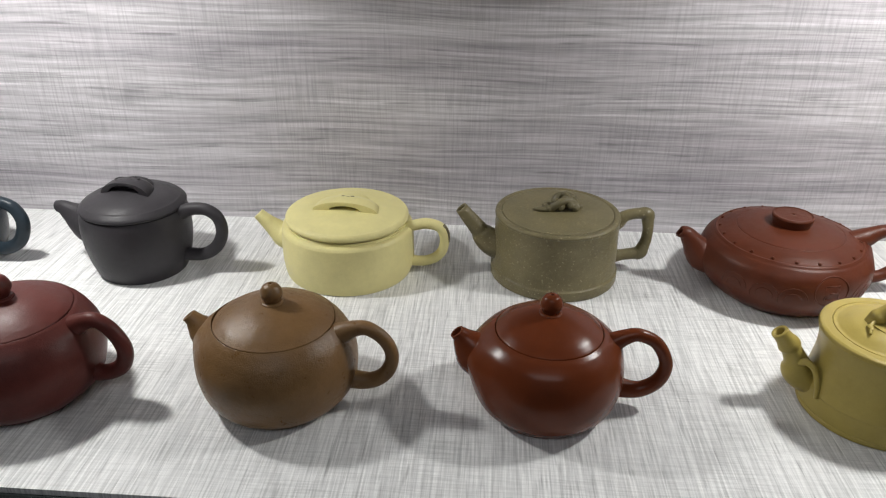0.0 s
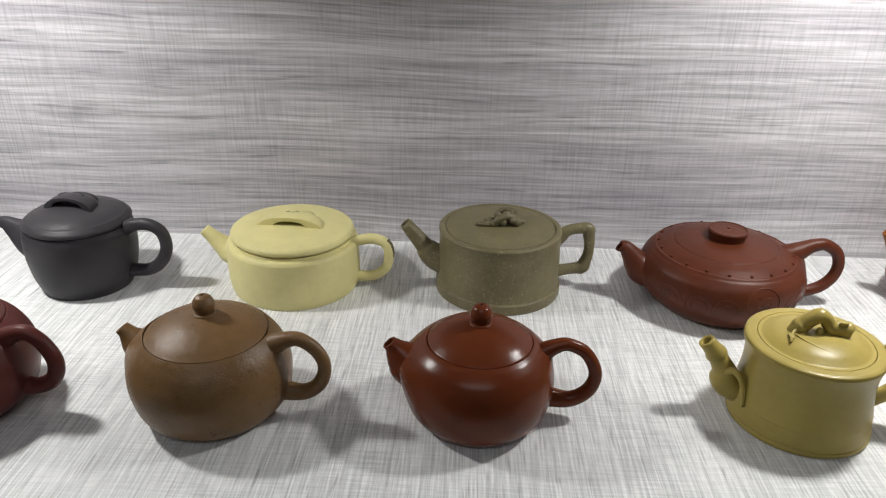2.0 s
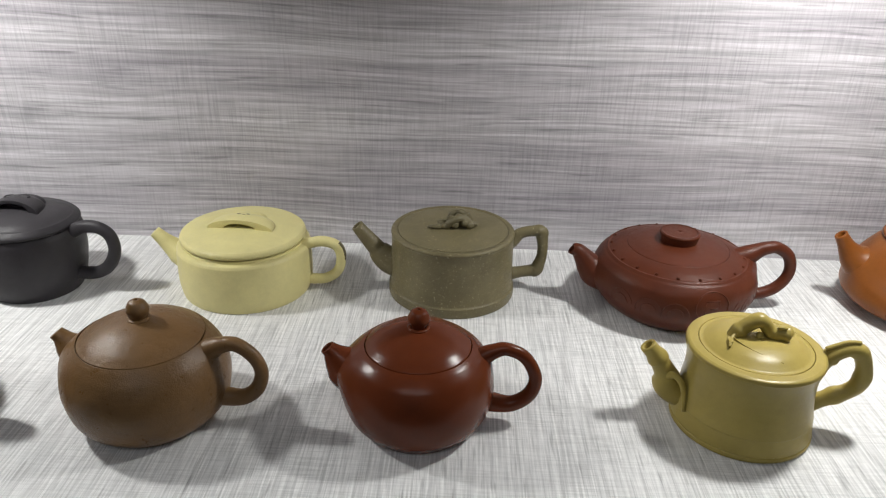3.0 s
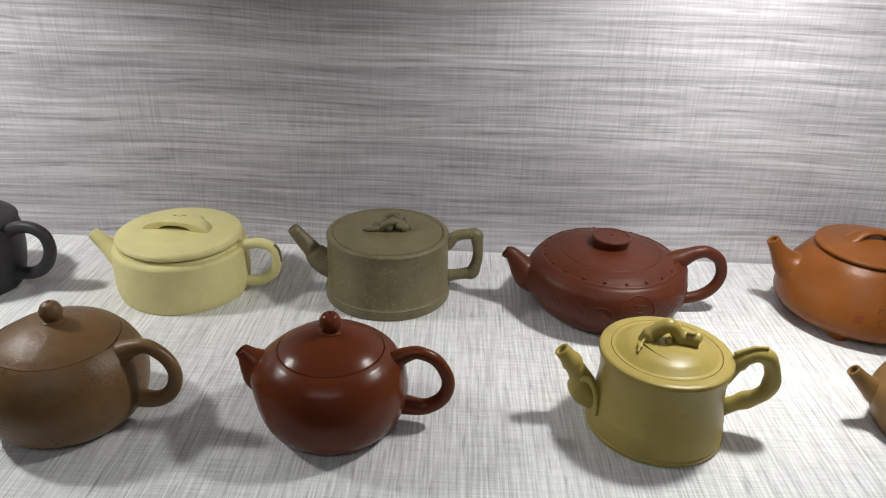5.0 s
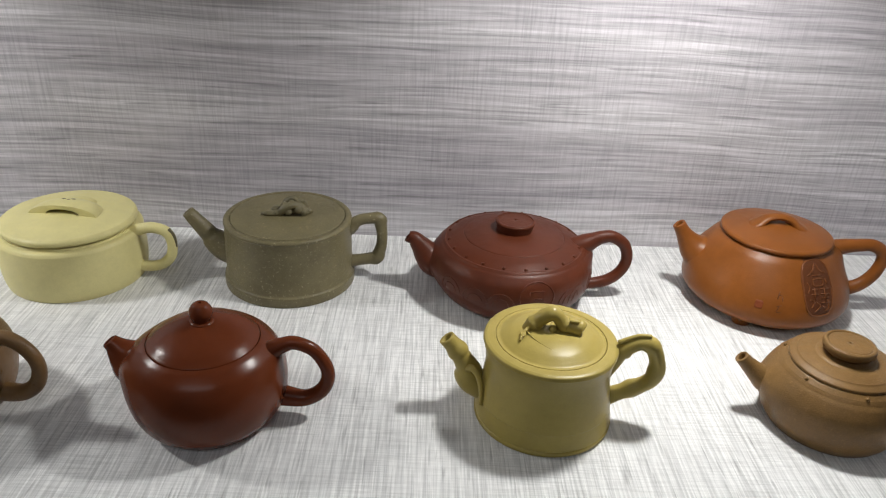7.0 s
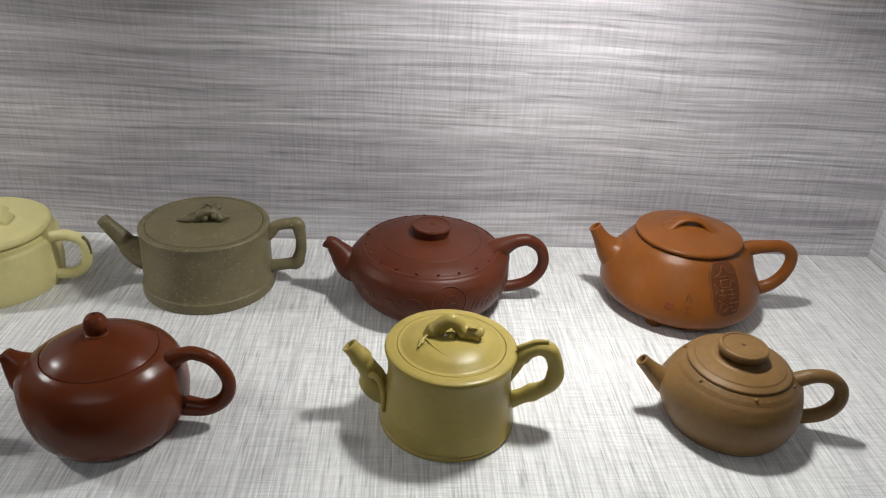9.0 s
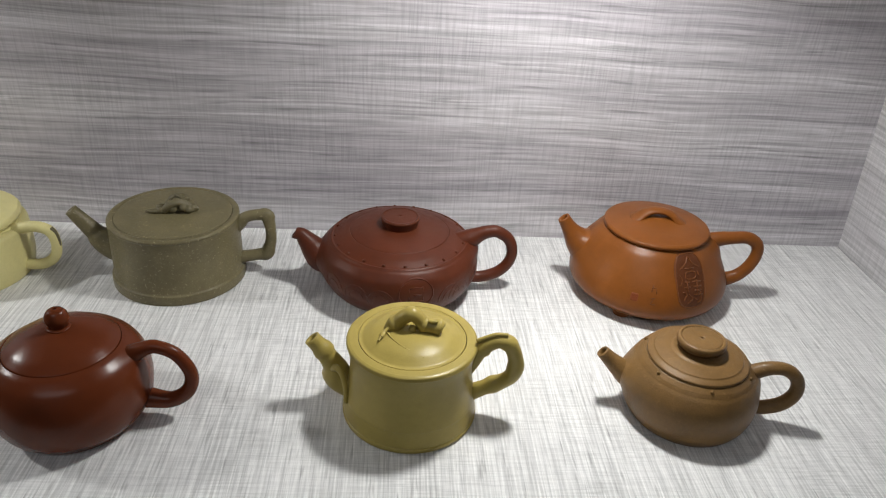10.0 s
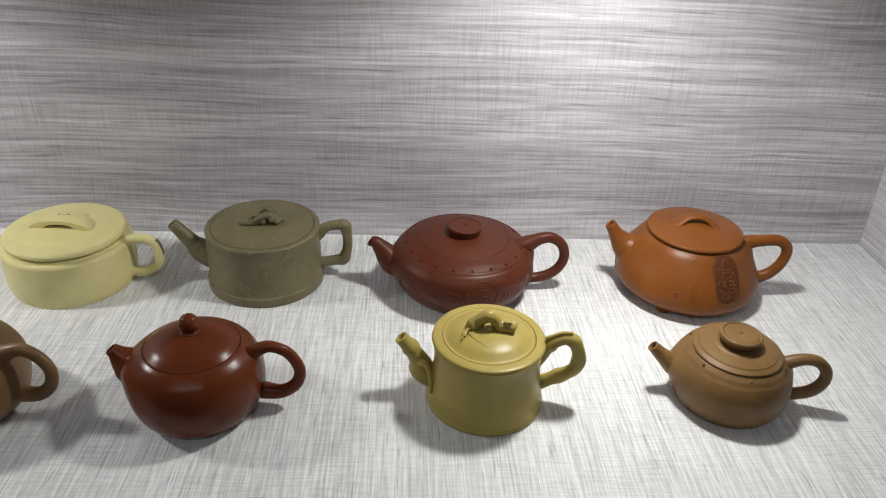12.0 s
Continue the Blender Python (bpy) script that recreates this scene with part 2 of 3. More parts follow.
def ball(r, at, squash=(1, 1, 1), bm=None, u=20, v=12):
    bm = bm or bmesh.new()
    bmesh.ops.create_uvsphere(bm, u_segments=u, v_segments=v, radius=r, matrix=Matrix.Translation(at) @ Matrix.Diagonal((*squash, 1)))
    return bm


def on_body(prof, du, z, angle, lift=0.0):
    """A point on a lathed surface: du metres round from the angle (degrees), at height z, lifted off it."""
    p = sorted((q[1], q[0]) for q in prof)
    r = float(np.interp(z, [q[0] for q in p], [q[1] for q in p]))
    a = radians(angle) + du / r
    return Vector(((r + lift) * math.cos(a), (r + lift) * math.sin(a), z))


def surface_patch(prof, angle, z0, half_w, half_h, tilt=0.0, lift=0.0005, power=4.0, rings=8, seg=48):
    """A low cushion with a rounded-rectangle outline that lies on a lathed surface."""
    bm = bmesh.new()
    loops = []
    for i in range(rings + 1):
        s = i / rings
        loop = []
        for k in range(seg):
            a = 2 * math.pi * k / seg
            c, sn = math.cos(a), math.sin(a)
            q = (abs(c) ** power + abs(sn) ** power) ** (-1 / power)
            x, y = c * q * half_w * s, sn * q * half_h * s
            x, y = x * math.cos(tilt) - y * math.sin(tilt), x * math.sin(tilt) + y * math.cos(tilt)
            loop.append(bm.verts.new(on_body(prof, x, z0 + y, angle, lift if i < rings else -0.0004)))
            if i == 0:
                break
        loops.append(loop)
    for a, b in zip(loops, loops[1:]):
        for k in range(seg):
            k2 = (k + 1) % seg
            if len(a) == 1:
                bm.faces.new((a[0], b[k], b[k2]))
            else:
                bm.faces.new((a[k], b[k], b[k2], a[k2]))
    return bm


def surface_line(prof, angle, z0, pts, radius, lift=0.0, bm=None):
    return strand([on_body(prof, x, z0 + y, angle, lift) for x, y in pts], radius, 6, bm)


def arc_points(x, y, r, a0, a1, n=12):
    return [(x + r * math.cos(radians(a0 + (a1 - a0) * k / n)), y + r * math.sin(radians(a0 + (a1 - a0) * k / n))) for k in range(n + 1)]


def arch(half_out, h_out, half_in, h_in, z0, y0, y1, sag=0.0, back=0.0, n=20):
    """A bridge of arched outline, with an arched opening along y; mm, gives a bmesh in metres."""
    bm = bmesh.new()

    def curve(half, h, power):
        return [(half * -math.cos(math.pi * k / n), z0 + h * max(0.0, math.sin(math.pi * k / n)) ** power) for k in range(n + 1)]

    out, inn = curve(half_out, h_out, 0.9), curve(half_in, h_in, 0.7)
    steps = 7
    layers = []
    for j in range(steps):
        s = j / (steps - 1)
        y = y0 + (y1 - y0) * s
        e = abs(2 * s - 1) ** 3
        layers.append(([bm.verts.new((x * (1 - (0.3 if back else 0.0) * s * s) / 1000, y / 1000, (z - sag * e - back * max(0.0, 1.6 * s - 0.6) ** 2) / 1000)) for x, z in out], [bm.verts.new((x / 1000, y / 1000, z / 1000)) for x, z in inn]))
    for (o1, i1), (o2, i2) in zip(layers, layers[1:]):
        for k in range(n):
            bm.faces.new((o1[k], o1[k + 1], o2[k + 1], o2[k]))
            bm.faces.new((i1[k], i2[k], i2[k + 1], i1[k + 1]))
        bm.faces.new((o1[0], o2[0], i2[0], i1[0]))
        bm.faces.new((o1[n], i1[n], i2[n], o2[n]))
    for o, i in (layers[0], layers[-1]):
        for k in range(n):
            bm.faces.new((o[k], i[k], i[k + 1], o[k + 1]))
    return bm


# ---- the display cabinet ----
X0, X1, Y0, Y1, TOP = -0.735, 0.7135, 0.337, 0.697, 0.361


def setting(name, bm, material, label, category):
    return tagged(part(name, bm, material, None, flat=True), label, category, kind="structure")


setting("shelf_floor", box(X0, Y0, -0.025, X1 - 0.0012, Y1, 0), SHELF_LAM, "pale grey linen-grained laminate shelf board", "shelf")
setting("wall_back", box(X0 - 0.02, Y1, -0.025, X1 + 0.02, Y1 + 0.02, TOP), WALL_LAM, "grey wood-grain laminate back panel of the cabinet", "wall")
lean = box(X1, Y0, -0.025, X1 + 0.02, Y1, TOP)
for v in lean.verts:
    v.co.x -= 0.042 * v.co.z  # the side panel stands slightly out of plumb
setting("wall_right", lean, SIDE_LAM, "pale grey wood-grain laminate side panel of the cabinet", "wall")
setting("wall_left", box(X0 - 0.02, Y0, -0.025, X0, Y1, TOP), SIDE_LAM, "pale grey wood-grain laminate side panel of the cabinet", "wall")
setting("ceiling", box(X0 - 0.02, Y0, TOP, X1 + 0.02, Y1 + 0.02, TOP + 0.02), SIDE_LAM, "pale grey laminate top board of the cabinet", "ceiling")
setting("shelf_trim", box(X0, Y0 - 0.060, -0.030, X1, Y0 - 0.001, -0.003), BLACK, "glossy black trim along the shelf's front edge", "trim")
setting("cabinet_base", box(X0 - 0.02, Y0, -0.90, X1 + 0.02, Y1 + 0.02, -0.031), SIDE_LAM, "grey laminate lower part of the display cabinet", "cabinet")
# unseen box added round the cabinet for reflections and bounced light
RX0, RX1, RY0, RY1, RZ0, RZ1 = -1.10, 1.10, -1.10, 0.78, -0.90, 1.00
setting("floor", box(RX0, RY0, RZ0 - 0.02, RX1, RY1, RZ0), ROOM_FLOOR, "unseen plain grey floor, added under the cabinet", "floor")
setting("wall_unseen_south", box(RX0, RY0 - 0.02, RZ0, RX1, RY0, RZ1), ROOM_PAINT, "unseen plain grey wall, added to bounce light", "wall")
setting("wall_unseen_west", box(RX0 - 0.02, RY0, RZ0, RX0, RY1, RZ1), ROOM_PAINT, "unseen plain grey wall, added to bounce light", "wall")
setting("wall_unseen_east", box(RX1, RY0, RZ0, RX1 + 0.02, RY1, RZ1), ROOM_PAINT, "unseen plain grey wall, added to bounce light", "wall")
setting("wall_unseen_north", box(RX0, RY1, RZ0, RX1, RY1 + 0.02, RZ1), ROOM_PAINT, "unseen plain grey wall, added to bounce light", "wall")
setting("ceiling_unseen", box(RX0, RY0, RZ1, RX1, RY1, RZ1 + 0.02), ROOM_PAINT, "unseen plain grey ceiling, added to bounce light", "ceiling")

for lx in LAMPS_X:
    e = tagged(new("downlight"), "small round LED downlight set in the cabinet top", "lamp", "cabinet downlights")
    e.matrix_world = pose(lx, LAMP_Y, TOP)
    part("rim", lathe(profile([(24, 0), (24, -2), (18, -2.5), (18, -0.5)], n=2), 40), METAL, e)
    part("lens", lathe(profile([(18, -0.6), (0, -0.6)]), 40), LED, e)


# ---- the teapots ----
GROUP = "teapots on the shelf"


def teapot(x, y, turn, label):
    e = tagged(new("teapot"), label, "teapot", GROUP)
    e.matrix_world = pose(x, y, 0, 0, 0, -turn)
    return e


def xishi(x, y, turn, mat, label, body, lid, knob, spout, handle, seam, swell):
    """A round pot with a lid that carries on its curve, and a ball for a knob."""
    e = teapot(x, y, turn, label)
    r, z = seam
    part("body", lathe(profile([(0, 0.6), (body[0][0] - 3, 0.6)], [(body[0][0] - 2, 0), body[0]], body, [body[-1], (r + 0.1, z - 0.5), (r - 0.6, z - 1.6), (r - 2, z - 3)], n=9), 128, swell=swell), mat, e)
    ob = part("lid", lathe(profile([(r - 3, z - 2.6), (r - 0.7, z - 1.2), (r - 0.12, z - 0.3), (r - 0.3, z + 0.3)], lid)), mat, e)
    kr, kz = knob
    k = part("knob", lathe(profile([(kr * 1.0, lid[-1][1] - 0.8), (kr * 0.98, lid[-1][1] + 0.2), (kr * 0.80, lid[-1][1] + 0.8), (kr * 0.62, kz - kr * 0.86)], [(kr * 0.72, kz - kr * 0.72), (kr, kz), (kr * 0.72, kz + kr * 0.70), (kr * 0.3, kz + kr * 0.96)], [(kr * 0.16, kz + kr * 0.97), (kr * 0.15, kz + kr * 0.3), (0, kz + kr * 0.3)]), 40), mat, ob)
    part("spout", sweep(spout, hollow=0.72, depth=14.0, tip_dir=(-0.62, 0.78)), mat, e)
    part("handle", sweep(handle), mat, e)
    return e


xishi(0.069, 0.435, 0, RED, "polished reddish-brown round clay teapot with ball knob",
      [(36, 0.6), (44, 10.5), (48, 25.2), (46.9, 38.8), (42.8, 48), (37.2, 53.7), (33.2, 56.4)],
      [(32.3, 57.1), (26.4, 61.2), (17, 65.4), (8, 67.8), (0, 68.4)], (7.0, 74.4),
      [(-57, 51.3, 4.6, 4.6), (-54.6, 49.0, 5.8, 5.4), (-52, 45.8, 8.4, 7.0), (-48.6, 42, 12, 9.6), (-44, 38, 16, 13), (-35, 34, 19, 16)],
      [(31, 43, 8), (40, 48.8, 6.4), (47, 53, 4.9), (55, 54.9, 4.2), (66.5, 49.2, 4.1), (73.8, 35, 4.3), (70.8, 21.8, 4.7), (60, 14, 5.2), (46, 15, 6.6), (34, 18, 8)], (32.95, 56.5),
      ((180, 38, 4.6, 22, 11), (0, 48, 1.8, 12, 6), (0, 16, 1.2, 12, 6)))

xishi(-0.1015, 0.431, 5, BROWN, "matt brown round clay teapot with ball knob",
      [(37, 0.6), (46.5, 10.5), (50.6, 26), (49.8, 38), (45.5, 48), (40.5, 54.6), (37.6, 57.6)],
      [(36.7, 58.2), (30.4, 62.2), (19, 67), (8, 69.4), (0, 70)], (6.9, 76),
      [(-57, 53.6, 4.6, 4.6), (-54.4, 51.4, 5.4, 5.2), (-52, 48.4, 7.4, 6.6), (-49, 45, 10.6, 9), (-44, 41.4, 14.6, 12), (-35, 37, 17, 15)],
      [(33, 46, 8), (43, 51.5, 7), (51, 55.6, 5.2), (60, 56.6, 4.5), (70, 49.5, 4.3), (74.5, 38.5, 4.3), (71, 26, 4.7), (61, 18, 5.2), (47, 17.5, 6.4), (37, 19, 7.5)], (37.35, 57.7),
      ((180, 44, 4.6, 22, 11), (0, 52, 1.8, 12, 6), (0, 18, 1.2, 12, 6)))

xishi(-0.269, 0.422, 3, DARKRED, "dark purplish-red round clay teapot with ball knob",
      [(38, 0.6), (49, 11.5), (53.5, 28), (52.5, 40), (47.5, 51), (42, 57.6), (39.5, 59.6)],
      [(38.6, 60.2), (32.4, 63.4), (21, 67.6), (8, 69.8), (0, 70.4)], (8, 77.4),
      [(-57, 53, 4.8), (-53, 50.5, 6.4), (-48, 46, 9.5), (-42, 41, 13), (-30, 36, 15)],
      [(33, 46, 8.5), (43.5, 52, 7.4), (51.5, 56.6, 5.6), (60, 58, 4.8), (69, 51, 4.8), (74.5, 38, 5.0), (70.5, 25.5, 5.2), (59, 19.0, 5.2), (46, 19.5, 6.4), (36, 21, 7)], (39.25, 59.7),
      ((180, 45, 3.0, 18, 10), (0, 53, 2.4, 12, 6), (0, 20, 1.4, 12, 6)))


def grey_pot():
    e = teapot(-0.264, 0.593, 6, "charcoal-grey clay teapot with a bridge-shaped lid knob")
    part("body", lathe(profile([(0, 0.6), (33, 0.6)], [(34, 0), (36, 0.8), (40.5, 13), (43.2, 28), (43.8, 40), (43.2, 50), (41.4, 56)], [(40, 56.6), (38, 56.2)], n=9), 128, swell=((180, 38, 5.5, 20, 13), (0, 51, 1.5, 10, 5), (0, 15, 1.2, 10, 5))), GREY, e)
    lid = part("lid", lathe(profile([(37, 56.6), (39.6, 56.8)], [(41.6, 57.2), (42.4, 58.6), (41.6, 60.4), (38, 63.6)], [(38, 63.6), (29, 68.0), (14, 71.4), (0, 72.2)])), GREY, e)
    knob = part("knob", arch(21, 12.0, 13.5, 8.2, 69, -10, 13, 1.0, 6.0), GREY, lid, bevel=0.0022)
    part("scroll", strand([(-0.0120, -0.004, 0.0710), (-0.006, -0.005, 0.0745), (0.001, -0.0045, 0.0728), (0.006, -0.005, 0.0750), (0.0120, -0.004, 0.0710)], 0.0013, 10), GREY, knob)
    for x, y, turn in ((-0.006, -0.002, 0.5), (0.005, 0.000, -0.4)):
        part("swirl", strand([(x + 0.0042 * math.cos(a + turn), y + 0.0030 * math.sin(a + turn), 0.0804 - 0.07 * abs(x + 0.0042 * math.cos(a + turn)) - 10 * (y + 0.0030 * math.sin(a + turn)) ** 2) for a in (0, 1, 2, 3, 4, 5)], 0.0008, 8), GREY, knob)
    part("spout", sweep([(-71.5, 49.5, 4.8, 4.6), (-66, 48.6, 6.6, 5.6), (-59.5, 44.6, 10, 7.4), (-53, 40.4, 14, 10.5), (-46, 37, 18, 13.5), (-35, 34, 20, 15)], hollow=0.66, tip_dir=(-0.97, -0.1)), GREY, e)
    part("handle", sweep([(38, 51, 6.5), (50, 57, 5.4), (63, 58, 5), (73, 52, 5), (75.5, 39, 5), (69, 25, 5.2), (56, 16.5, 5.2), (36, 15, 6)]), GREY, e)


def yellow_pot():
    e = teapot(-0.088, 0.607, 4, "pale yellow low drum-shaped clay teapot with bridge knob")
    part("body", lathe(profile([(0, 0.6), (48, 0.6)], [(50, 0), (53, 0.8), (55.2, 12), (55.4, 26), (54.9, 38.4), (54.2, 41.2), (52.8, 42.8), (50.6, 43.4)], [(50.0, 43.6), (49.6, 45), (46, 45)], n=9), 128, swell=((180, 27, 2.5, 12, 11), (0, 41, 1, 8, 5), (0, 10, 1, 8, 5))), YELLOW, e)
    lid = part("lid", lathe(profile([(46, 45.8), (48.4, 46)], [(50.2, 46.8), (51.3, 48.9), (50.8, 51), (49, 52.4)], [(49, 52.4), (36, 54.4), (18, 55.6), (0, 56)])), YELLOW, e)
    part("knob", arch(28, 10.4, 14, 6.4, 53.6, -9, 20, 0.6, 10.5), YELLOW, lid, bevel=0.0015)
    # flat dark beads: the shade inside the steam holes is put in as colour
    for x, y in ((-0.004, 0.004), (0.0005, 0.0025), (0.0035, 0.0045)):
        part("air_hole", ball(0.0013, (x, y, 0.0634 - 4 * x * x), (1.5, 0.8, 0.45)), OLIVE_DARK, lid, "steam hole, its shade painted as a dark bead")
    part("spout", sweep([(-78, 44, 5), (-70, 36.5, 6.5), (-62, 29.8, 9.2), (-56, 26.4, 12.4), (-44, 25, 15)], hollow=0.62, tip_dir=(-0.72, 0.69)), YELLOW, e)
    part("stain", strand([(0.0812, -0.001, 0.0456), (0.0845, -0.001, 0.0412), (0.0860, -0.001, 0.0352), (0.0860, -0.001, 0.0300)], 0.0016, 10, None, 0.5), OLIVE_DARK, e, "dark smudge on the handle")
    part("handle", sweep([(48, 40, 5.2), (57, 43.2, 4.6), (68, 45.4, 4.5), (79, 42, 4.4), (82.3, 31, 4.0), (79, 18.8, 4.2), (68, 11, 4.4), (50, 9.5, 4.6)]), YELLOW, e)


def olive_pot():
    e = teapot(0.087, 0.613, -3, "speckled olive-green cylindrical clay teapot with twig knob")
    part("body", lathe(profile([(0, 0.6), (50, 0.6)], [(52, 0), (53.4, 0.8), (53.4, 7.5), (52.6, 8.6)], [(52.0, 9.0), (51.6, 10)], [(51.4, 30), (51.0, 52.8)], [(51.1, 53.4), (51.6, 54.4), (51.2, 55.8), (49.8, 56.6), (48.2, 56.5)], [(46.3, 56.4), (46.2, 54.6)])), OLIVE, e)
    lid = part("lid", lathe(profile([(45.9, 54.6), (45.85, 56.3), (45.4, 56.6)], [(45.4, 56.6), (30, 57.9), (14, 58.6), (0, 58.8)])), OLIVE, e)
    bm = strand([(-0.006, -0.004, 0.0590), (-0.003, -0.006, 0.0640), (0.003, -0.0055, 0.0675), (0.009, -0.003, 0.0665), (0.0135, -0.002, 0.0625), (0.0145, -0.003, 0.0588)], 0.0034, 10, None, 0.8)
    ball(0.0058, (0.006, 0.001, 0.0635), (1.25, 1.0, 0.75), bm, 16, 10)
    strand([(-0.004, 0.003, 0.0600), (-0.001, 0.004, 0.0672), (0.006, 0.004, 0.0696), (0.0125, 0.003, 0.0660), (0.015, 0.004, 0.0600)], 0.0030, 10, bm, 0.9)
    strand([(0.001, 0.006, 0.0690), (0.005, 0.001, 0.0712), (0.010, -0.002, 0.0690)], 0.0021, 8, bm, 0.7)
    for q in ((-0.012, -0.005, 0.0602, 0.0040, 2.0, 0.8, 0.5), (-0.016, -0.003, 0.0596, 0.0030, 1.8, 0.9, 0.45), (-0.009, 0.000, 0.0618, 0.0034, 1.3, 1.0, 0.8), (0.013, -0.005, 0.0618, 0.0032, 1.2, 1, 1), (0.0165, 0.000, 0.0606, 0.0030, 1.3, 0.8, 0.8),
              (0.001, -0.006, 0.0625, 0.0032, 1.1, 1, 1), (0.009, -0.006, 0.0640, 0.0030, 1, 1, 1), (-0.002, -0.003, 0.0672, 0.0028, 1, 1, 0.9), (0.011, 0.001, 0.0690, 0.0026, 1.2, 1, 0.8), (0.004, -0.004, 0.0700, 0.0022, 1.3, 0.8, 0.8), (-0.008, -0.006, 0.0612, 0.0026, 1.2, 1, 1)):
        ball(q[3], q[:3], q[4:], bm, 12, 8)
    knob = part("knob", bm, OLIVE_DARK, lid, "gnarled green-brown twig knob")
    melt = knob.modifiers.new("one_lump", "REMESH")
    melt.mode, melt.voxel_size, melt.use_smooth_shade = "VOXEL", 0.0004, True
    part("spout", sweep([(-80, 58, 5.2, 5.2), (-74, 50.2, 6.1, 6), (-68, 42.6, 7.0, 6.8), (-64, 37.6, 7.6, 7.4), (-62.4, 35.4, 9.2, 8.6), (-57.5, 30, 11, 10), (-51, 26, 12.6, 11.4), (-42, 23.5, 14, 12.5)], seg=16, n=3, hollow=0.68, depth=14.0, tip_dir=(-0.62, 0.78)), OLIVE, e)
    part("handle", sweep([(44, 42, 7, 6.4), (51, 47.5, 6.2, 5.8), (56, 52.4, 4.8, 5), (62, 54.6, 4.6, 4.8), (69, 55.4, 4.8, 5), (72.2, 55.4, 5.6, 5.4), (74.8, 53.4, 6.0, 5.4), (75.4, 49.6, 5.2, 5.2), (76.6, 41, 4.5, 4.8), (76.2, 31, 4.6, 4.8), (74.4, 24.4, 5.2, 5.2), (73.2, 20.6, 6.0, 5.5), (70.6, 18.4, 6.0, 5.5), (67, 18, 5.0, 5.2), (58, 16.6, 4.8, 5), (51, 15.4, 5.8, 5.6), (44, 14.5, 7, 6.4)], seg=12, n=3), OLIVE, e)


def maroon_pot():
    e = teapot(0.271, 0.600, 1, "flattened maroon clay teapot with studded shoulder and coin relief")
    prof = profile([(0, 0.6), (43, 0.6)], [(44.5, 0), (47, 0.8), (57, 8.5), (63.6, 19.5), (65.4, 30), (63.6, 39.5), (59.4, 45.4), (56.8, 47.5)], [(56.2, 48.6), (55.3, 49.2), (54.5, 49.0)], [(54.2, 48.9), (48, 51.8), (43, 53.5), (40.6, 54.2)], [(40.2, 53.2), (39, 53)], n=9)
    body = part("body", lathe(prof, 128, swell=((180, 28, 5.5, 14, 11), (0, 44, 3.5, 10, 6), (0, 13, 2, 10, 6))), MAROON, e)
    for k in range(20):
        a = radians(18 * k - 84)
        part("stud", ball(0.0014, (0.0524 * math.cos(a), 0.0524 * math.sin(a), 0.0498), u=12, v=8), MAROON, body)
    face = [p for p in prof if 0.005 < p[1] < 0.048 and p[0] > 0.042]
    part("coin_relief", strand([on_body(face, *q, -77) for q in [(x, 0.0325 + 0.85 * y) for x, y in arc_points(0, 0, 0.0135, 0, 360, 28)]], 0.0006, 6), MAROON, body)
    for q in ([(-0.0055, 0.0375), (0.0055, 0.0375)], [(0.0055, 0.0375), (0.0055, 0.0265)], [(-0.0055, 0.0265), (0.0055, 0.0265)], [(-0.0055, 0.0375), (-0.0055, 0.0265)], [(-0.002, 0.032), (0.004, 0.032)]):
        part("coin_bar", strand([on_body(face, du, z, -77) for du, z in q], 0.0006, 6), MAROON, body)
    for ang in (-42, -51, -101, -119, -140, -20, 10):
        for r in (0.0105, 0.0062):
            part("cloud_relief", strand([on_body(face, du, 0.024 + z, ang) for du, z in arc_points(0, 0, r, 5, 195, 14)], 0.0004, 6), MAROON, body)
    lid = part("lid", lathe(profile([(38, 51.8), (39.8, 53.2), (40.35, 53.9), (40.2, 54.3)], [(39.9, 54.5), (30, 57), (18, 58.6), (0, 59.2)])), MAROON, e)
    part("knob", lathe(profile([(14, 57), (14.4, 60), (15.6, 64.4)], [(16, 65.6), (15.6, 66.6), (14.6, 67)], [(13.6, 66.9), (13.2, 66.6), (1.2, 66.8)], [(1, 66.6), (0.8, 63), (0, 63)]), 56), MAROON, lid)
    part("spout", sweep([(-85.5, 47, 4.4), (-80.5, 46, 6.0), (-75, 40, 8.2), (-69.5, 33, 11.4), (-63.5, 28.5, 14.6), (-52, 26, 16)], hollow=0.7, depth=14.0, tip_dir=(-0.78, 0.62)), MAROON, e)
    part("handle", sweep([(48, 44, 9), (59, 49, 8), (66, 53, 6.2), (72, 55.4, 5.4), (80, 56, 5), (90, 49.5, 4.8), (94, 37.5, 4.6), (91, 26, 4.6), (82, 17, 4.8), (68, 12.5, 4.8), (56, 13, 5.5)]), MAROON, e)


